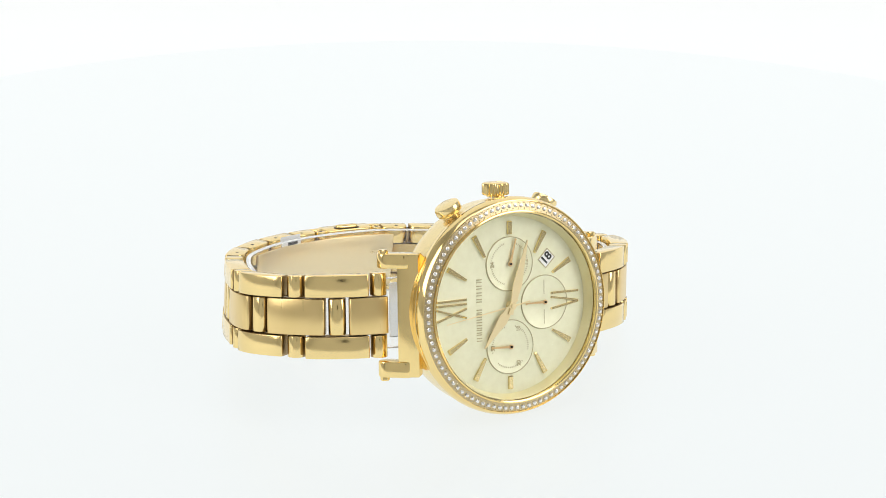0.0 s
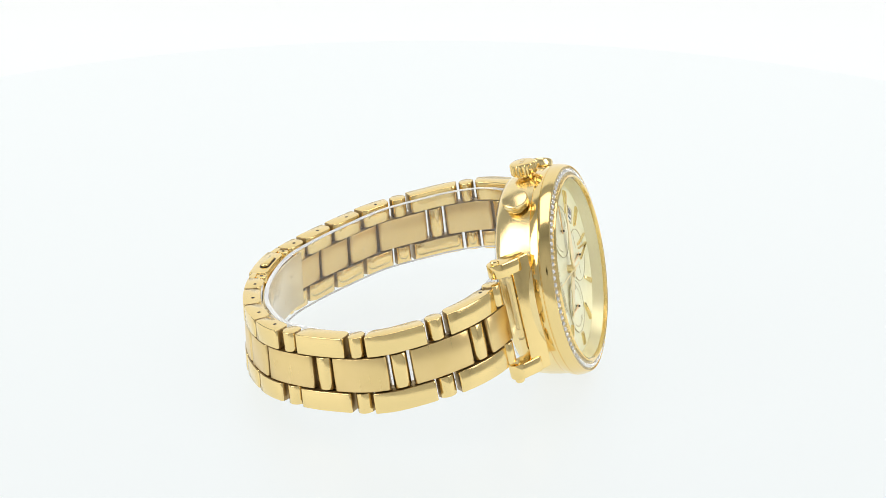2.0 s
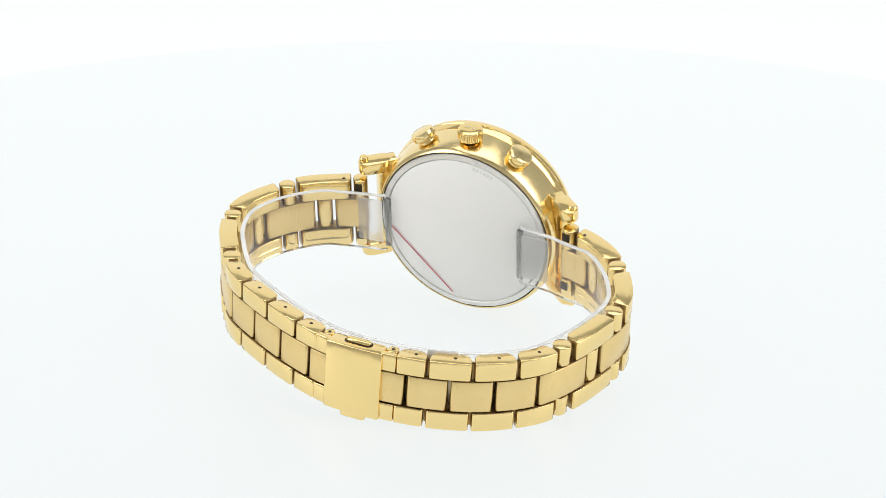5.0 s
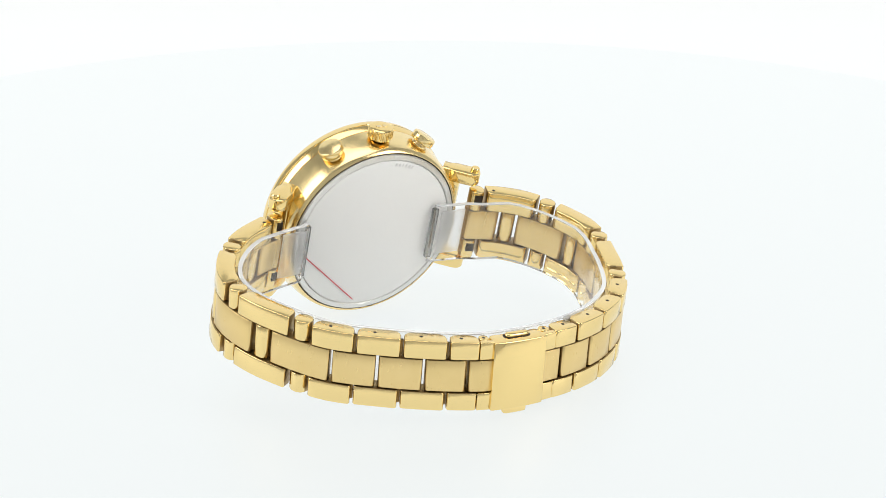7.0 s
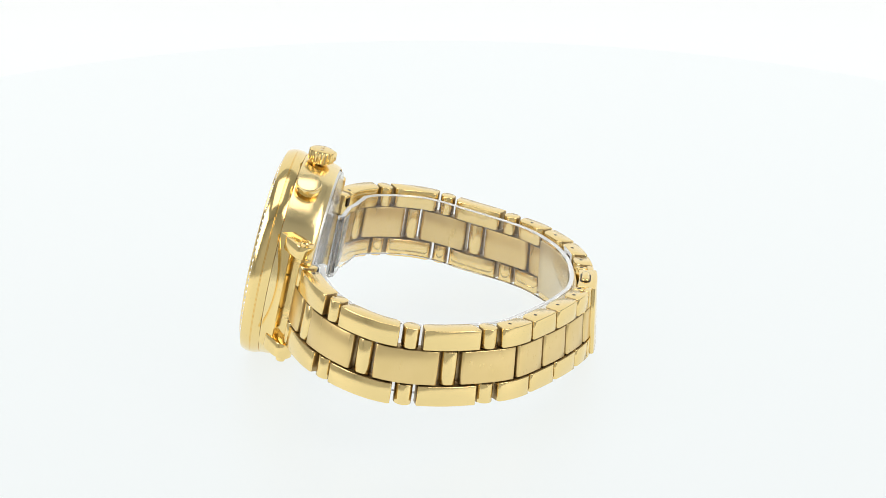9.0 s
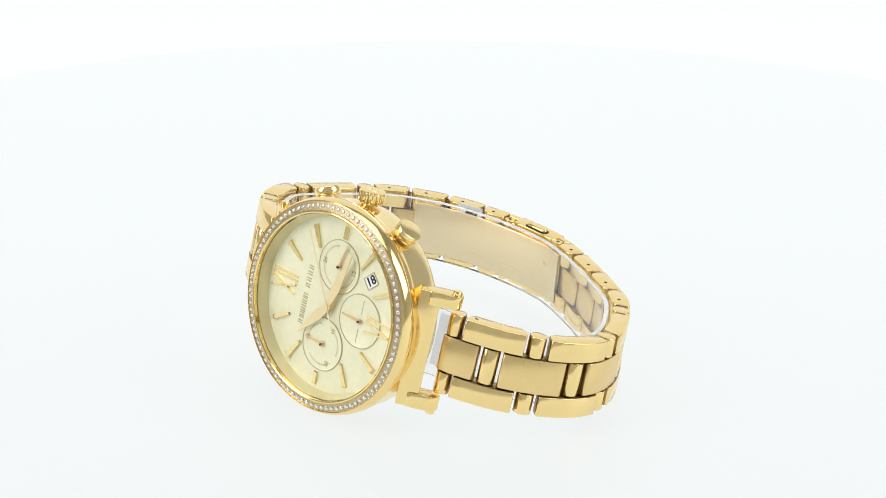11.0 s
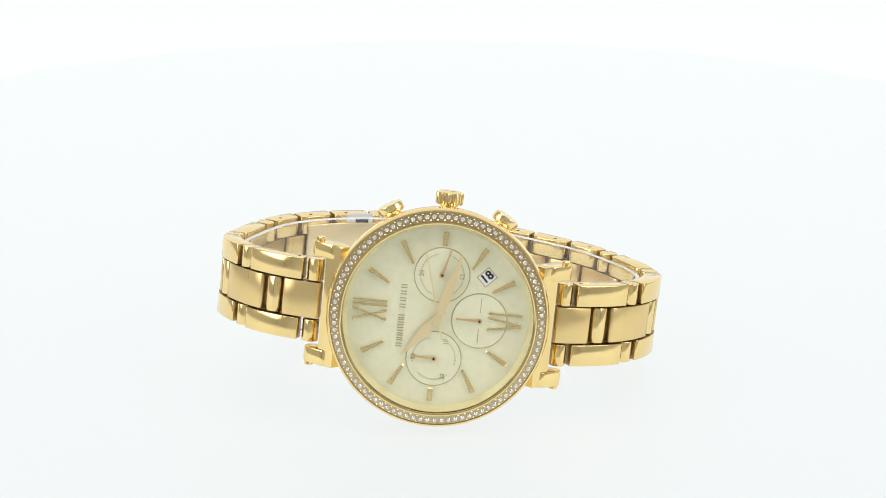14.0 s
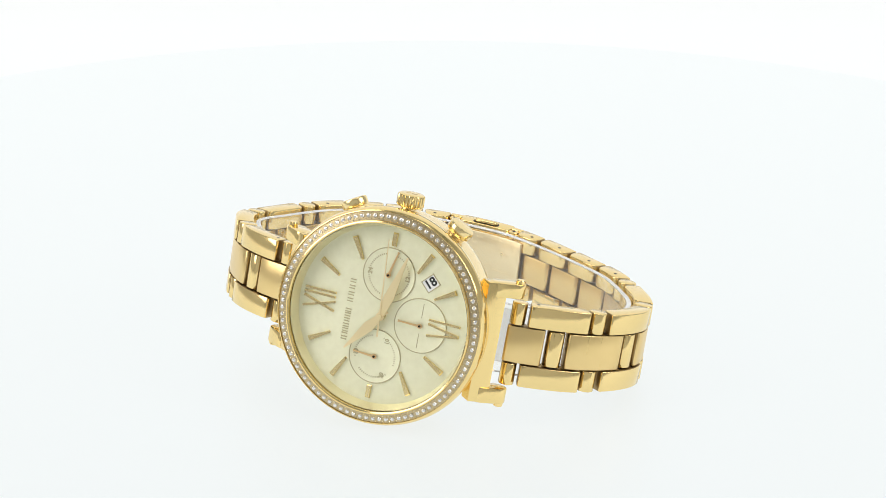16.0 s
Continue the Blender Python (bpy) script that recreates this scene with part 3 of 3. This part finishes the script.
def build_dial(watch):
    dial = part("dial", lathe([(0, 0), (16.4, 0), (16.4, -0.15), (0, -0.15)], 120, closed=False), dial_paint, watch, "champagne sunray dial with raised gold markers")
    part("inner_flange", lathe([(16.68, 1.95), (16.55, 1.95), (15.85, 0.02), (15.95, 0.0), (16.68, 0.0)], 120), flange_paint, dial)
    for h in (1, 2, 4, 5, 7, 8, 10, 11):
        part("hour_marker", bar(clock_point(h, 10.4), clock_point(h, 14.75), 0.42, 0.95, 0.0, 0.45, 0.18), marker_gold, dial)
    for h in (3, 9):
        part("hour_marker", bar(clock_point(h, 12.7), clock_point(h, 15.1), 0.9, 0.9, 0.0, 0.4, 0.18), marker_gold, dial)
    twelve = (((1.85, 9.0), (1.75, 15.0)), ((1.05, 9.0), (1.0, 15.0)), ((0.25, 9.0), (-1.7, 15.0)), ((-1.45, 9.0), (0.3, 15.0)))
    six = (((1.5, -8.7), (1.5, -14.6)), ((0.75, -8.7), (-0.25, -14.6)), ((-1.35, -8.7), (-0.35, -14.6)))
    for strokes in (twelve, six):
        for a, b in strokes:
            part("numeral_stroke", bar(a, b, 0.36, 0.36, 0.0, 0.35, 0.1), marker_gold, dial)
    # the maker's name as plain raised strokes
    for i, x in enumerate((-5.6, -4.75, -4.15, -3.3, -2.3, -1.35, -0.55, 1.35, 2.5, 3.7, 4.85)):
        for dx in ((0.0,) if i == 1 else (-0.24, 0.24)):
            part("name_stroke", prism([(x + dx - 0.09, 5.8), (x + dx + 0.09, 5.8), (x + dx + 0.09, 6.9), (x + dx - 0.09, 6.9)], 0.0, 0.12, 0.03), dial_line, dial)
    # three small dials
    for k, (cx, cy) in enumerate(((7.45, 0.0), (0.0, -7.3), (-7.45, 0.0))):
        at = pose(cx * MM, cy * MM, 0)
        sub = part("subdial", placed(lathe([(0, 0.05), (4.55, 0.05), (4.7, 0.12), (4.86, 0.12), (4.95, 0.0), (0, 0.0)], 72, closed=False), at), dial_paint, dial)
        part("subdial_ring", placed(ring_line(4.82, 0.2, 0.05, 0.2), at), dial_line, sub)
        if k != 1:
            dots = bmesh.new()
            for i in range(60):
                a = 2 * math.pi * i / 60
                if (i % 20) in (18, 19, 0, 1, 2) and k == 2 or (i % 30) in (28, 29, 0, 1, 2) and k == 0:
                    continue
                bmesh.ops.create_cube(dots, size=1, matrix=at @ Matrix.Rotation(a, 4, "Z") @ Matrix.Translation((3.75 * MM, 0, 0.06 * MM)) @ Matrix.Diagonal((0.30 * MM, 0.14 * MM, 0.05 * MM, 1)))
            tagged(part("dot_track", dots, dial_line, sub), kind="stuff")
        else:
            part("cross_line", placed(bar((-4.0, 0), (-1.4, 0), 0.12, 0.12, 0.05, 0.1), at), dial_line, sub)
            part("cross_line", placed(bar((1.4, 0), (4.0, 0), 0.12, 0.12, 0.05, 0.1), at), dial_line, sub)
        reach, turn = ((4.6, 105), (4.1, 0), (4.0, 2))[k]
        pin = part("subdial_hand", placed(prism([(0.42, -0.2), (0.42, 0.2), (0.2, 0.45), (0.12, reach - 0.3), (0.2, reach - 0.2), (0.2, reach), (-0.2, reach), (-0.2, reach - 0.2), (-0.12, reach - 0.3), (-0.2, 0.45), (-0.42, 0.2), (-0.42, -0.2), (-0.2, -0.45), (0.2, -0.45)], 0.35, 0.5), at @ pose(0, 0, 0, 0, 0, -turn)), rose_gold, sub)
        part("pin_cap", placed(lathe([(0, 0.1), (0.2, 0.1), (0.2, 0.75), (0, 0.78)], 16, closed=False), at), dark_gap, pin)
    writing("subdial_number", "24", 1.15, (7.45, 3.55, 0.08), 0, dial_line, dial)
    writing("subdial_number", "12", 1.15, (7.45, -3.55, 0.08), 0, dial_line, dial)
    writing("subdial_number", "30", 1.05, (-7.45, 3.6, 0.08), 0, dial_line, dial)
    writing("subdial_number", "10", 1.05, (-4.35, -1.8, 0.08), 0, dial_line, dial)
    writing("subdial_number", "20", 1.05, (-10.55, -1.8, 0.08), 0, dial_line, dial)
    # date window, turned with the hour between four and five
    at = pose(0.00785, -0.00785, 0, 0, 0, 45 - 90)
    date = part("date_window", placed(prism([(-1.25, -1.05), (1.25, -1.05), (1.25, 1.05), (-1.25, 1.05)], 0.0, 0.05), at), date_white, dial, "white date window with black figures")
    for x0, x1, y0, y1 in ((-1.4, 1.4, 1.05, 1.2), (-1.4, 1.4, -1.2, -1.05), (-1.4, -1.25, -1.05, 1.05), (1.25, 1.4, -1.05, 1.05)):
        part("date_frame", placed(prism([(x0, y0), (x1, y0), (x1, y1), (x0, y1)], 0.0, 0.14), at), dial_line, date)
    writing("date_number", "18", 2.25, (7.85, -7.85, 0.06), 45 - 90, ink, date)
    # hour and minute pointers: broad lozenges
    for name, tip, wide, z in (("hour_hand", (-7.2, 5.75), 2.0, 0.75), ("minute_hand", (11.5, -3.2), 1.9, 1.0)):
        length = math.hypot(*tip)
        turn = -math.degrees(math.atan2(tip[0], tip[1]))
        shape = [(0.5, -1.6), (0.35, -0.5), (0.55, 0.3), (wide / 2, length * 0.33), (0.12, length), (-0.12, length), (-wide / 2, length * 0.33), (-0.55, 0.3), (-0.35, -0.5), (-0.5, -1.6)]
        part(name, placed(prism(shape, z, z + 0.14, 0.06), pose(0, 0, 0, 0, 0, turn)), hand_gold, watch)
    part("centre_cap", lathe([(0, 0), (0.75, 0), (0.75, 1.2), (0.45, 1.2), (0.42, 1.42), (0, 1.45)], 24, closed=False), hand_gold, watch)
    second = part("second_hand", bar((0, -3.6), (0, 13.9), 0.34, 0.12, 1.22, 1.30), hand_gold, watch, "thin gold sweep second hand")
    return second


def build_watch():
    watch = new("wristwatch", None)
    tagged(watch, "gold-tone chronograph wristwatch with link bracelet, standing crown upwards", "watch")
    round_case(watch)
    side_buttons(watch)
    lugs(watch)
    second = build_dial(watch)
    bracelet(watch)
    return watch, second


def build_sleeve():
    """The clear plastic strip that keeps the bracelet round."""
    steps = 100
    a, b = 9.0, TOTAL - 9.0
    path = [(band(a + (b - a) * i / steps, 4.0, 0), band(a + (b - a) * i / steps, 4.0, 1) - band(a + (b - a) * i / steps, 4.0, 0)) for i in range(steps + 1)]
    # the loose ends run straight on to the back of the case
    first, last = path[0], path[-1]
    ends = [(Vector((-1.0, y, z)) * MM, first[1]) for y, z in ((12.8, -9.0), (13.2, -9.5), (15.5, -9.7), (19.0, -10.0), (22.5, -11.0))]
    tails = [(Vector((-1.0, y, z)) * MM, last[1]) for y, z in ((-22.5, -11.0), (-19.0, -10.2), (-17.2, -9.9), (-16.0, -9.3))]
    path = ends + path + tails
    sleeve_thing = new("plastic_sleeve", None)
    for name, w0, w1, mat in (("strip", -6.2, 6.2, clear), ("cut_edge", 6.2, 6.34, cut_edge), ("cut_edge", -6.34, -6.2, cut_edge)):
        bm = bmesh.new()
        rings = []
        for i, (p, across) in enumerate(path):
            along = (path[min(i + 1, len(path) - 1)][0] - path[max(i - 1, 0)][0]).normalized()
            across = across.normalized()
            inward = across.cross(along).normalized() * 0.8 * MM
            if inward.dot(Vector((0, 0, -30 * MM)) - p) < 0:
                inward = -inward
            rings.append([bm.verts.new(p + inward * d + across * w * MM) for d, w in ((0, w0), (0, w1), (1, w1), (1, w0))])
        for p, q in zip(rings, rings[1:]):
            for i in range(4):
                bm.faces.new((p[i], p[(i + 1) % 4], q[(i + 1) % 4], q[i]))
        bm.faces.new(rings[0]), bm.faces.new(rings[-1])
        part(name, bm, mat, sleeve_thing, "", 30).visible_shadow = False
    # the folded tabs at both ends, lying on the back of the case, tinted for dark refraction
    for y0, y1 in ((11.8, 13.1), (-16.2, -15.0)):
        part("end_tab", rounded_box(-6.6, 4.6, y0, y1, -9.9, -8.95, 0.25, 2), refraction_grey, sleeve_thing, "folded end tab of clear plastic, dark refraction painted in as grey").visible_shadow = False
    for y0, y1 in ((13.2, 18.6), (-21.5, -16.3)):
        part("folded_end", rounded_box(-5.4, 4.4, y0, y1, -10.75, -10.35, 0.15, 1), frosted, sleeve_thing, "milky folded end of the clear strip").visible_shadow = False
    return tagged(sleeve_thing, "clear plastic strip curled inside the gold bracelet", "packaging")


studio()
turntable = build_turntable()
wristwatch, second_pointer = build_watch()
sleeve = build_sleeve()


def motions():
    rows = [
        (0, pose(0.01485, -0.02222, 0.01926, 27.84, -75.42, 93.05)),
        (0.5, pose(0.01820, -0.02027, 0.01961, 27.25, -76.28, 102.77)),
        (1, pose(0.02167, -0.01561, 0.01943, 25.22, -76.59, 115.50)),
        (1.5, pose(0.02444, -0.01070, 0.01956, 20.59, -76.76, 131.35)),
        (1.6, pose(0.02485, -0.00964, 0.01957, 19.63, -76.83, 134.86)),
        (2, pose(0.02605, -0.00629, 0.01966, 0.06, -77.33, 164.99)),
        (2.5, pose(0.02684, -0.00022, 0.01941, -11.85, -76.80, -170.74)),
        (3, pose(0.02562, 0.00538, 0.01953, -12.74, -77.45, -154.87)),
        (3.5, pose(0.02382, 0.01051, 0.01973, -19.54, -76.91, -135.38)),
        (4, pose(0.02045, 0.01638, 0.01962, -24.34, -76.49, -116.64)),
        (4.2, pose(0.01885, 0.01907, 0.01954, -21.89, -76.00, -113.88)),
        (4.7, pose(0.01379, 0.02294, 0.01960, -20.61, -76.09, -101.78)),
        (5.2, pose(0.00802, 0.02554, 0.01966, -19.32, -76.18, -89.69)),
        (5.7, pose(0.00184, 0.02675, 0.01972, -18.01, -76.26, -77.62)),
        (6.3, pose(-0.00565, 0.02632, 0.01979, -16.42, -76.35, -63.16)),
        (6.5, pose(-0.00815, 0.02583, 0.01973, -15.87, -76.43, -58.38)),
        (7, pose(-0.01433, 0.02400, 0.01955, -15.12, -76.37, -45.06)),
        (7.5, pose(-0.01936, 0.02069, 0.01946, -14.77, -76.37, -32.31)),
        (8, pose(-0.02373, 0.01515, 0.01959, -14.45, -76.50, -18.57)),
        (8.2, pose(-0.02498, 0.01279, 0.01964, -14.64, -76.61, -13.06)),
        (8.7, pose(-0.02734, 0.00682, 0.01956, -14.70, -76.88, 0.85)),
        (9.2, pose(-0.02823, 0.00048, 0.01947, -14.76, -77.15, 14.75)),
        (9.8, pose(-0.02734, -0.00710, 0.01937, -14.84, -77.48, 31.44)),
        (10.3, pose(-0.02502, -0.01300, 0.01928, -14.91, -77.75, 45.36)),
        (10.5, pose(-0.02351, -0.01573, 0.01935, -11.31, -78.16, 47.00)),
        (10.75, pose(-0.02083, -0.01903, 0.01936, 4.33, -78.55, 37.35)),
        (11, pose(-0.01678, -0.02269, 0.01938, 32.49, -76.86, 14.87)),
        (11.1, pose(-0.01606, -0.02313, 0.01936, 31.20, -76.97, 18.23)),
        (11.3, pose(-0.01515, -0.02323, 0.01920, 19.65, -77.67, 34.11)),
        (11.5, pose(-0.01379, -0.02386, 0.01914, 15.08, -77.79, 42.85)),
        (12, pose(-0.00900, -0.02659, 0.01934, 22.46, -76.97, 44.95)),
        (12.5, pose(-0.00547, -0.02766, 0.01943, 23.04, -76.83, 51.69)),
        (13, pose(-0.00194, -0.02877, 0.01980, 27.13, -76.21, 54.25)),
        (13.5, pose(0.00017, -0.02831, 0.01968, 23.63, -76.27, 62.23)),
        (14, pose(0.00214, -0.02897, 0.01996, 25.87, -76.49, 63.78)),
        (14.5, pose(0.00081, -0.02860, 0.01980, 24.71, -76.53, 62.39)),
        (15, pose(-0.00115, -0.02856, 0.01976, 27.50, -75.86, 54.77)),
        (15.5, pose(-0.00456, -0.02813, 0.01959, 20.51, -76.83, 55.86)),
        (16, pose(-0.00766, -0.02739, 0.01949, 26.69, -76.14, 42.39)),
    ]
    walk(wristwatch, rows)
    walk(sleeve, rows)
    walk(second_pointer, [(t, pose(0, 0, 0, 0, 0, 9 - 6 * t)) for t in range(0, 17)])
    turns = ((0, 0.0), (0.5, 9.0), (1, 19.7), (1.5, 30.8), (1.6, 33.3), (2, 43.4), (2.5, 55.4), (3, 70.4), (3.5, 82.9), (4, 96.7), (4.2, 101.9), (4.7, 115.4), (5.2, 128.8), (5.7, 142.2), (6.3, 158.3), (6.5, 163.6), (7, 177.7), (7.5, 190.8), (8, 204.9),
             (8.2, 210.2), (8.7, 224.1), (9.2, 238.0), (9.8, 254.6), (10.3, 268.4), (10.5, 273.8), (10.75, 280.1), (11, 286.4), (11.1, 288.4), (11.3, 292.5), (11.5, 296.6), (12, 306.3), (12.5, 313.6), (13, 320.4), (13.5, 324.8), (14, 328.6), (14.5, 326.0), (15, 321.3), (15.5, 315.2), (16, 308.1))
    walk(turntable, [(t, pose(0, 0, 0, 0, 0, a)) for t, a in turns])


motions()
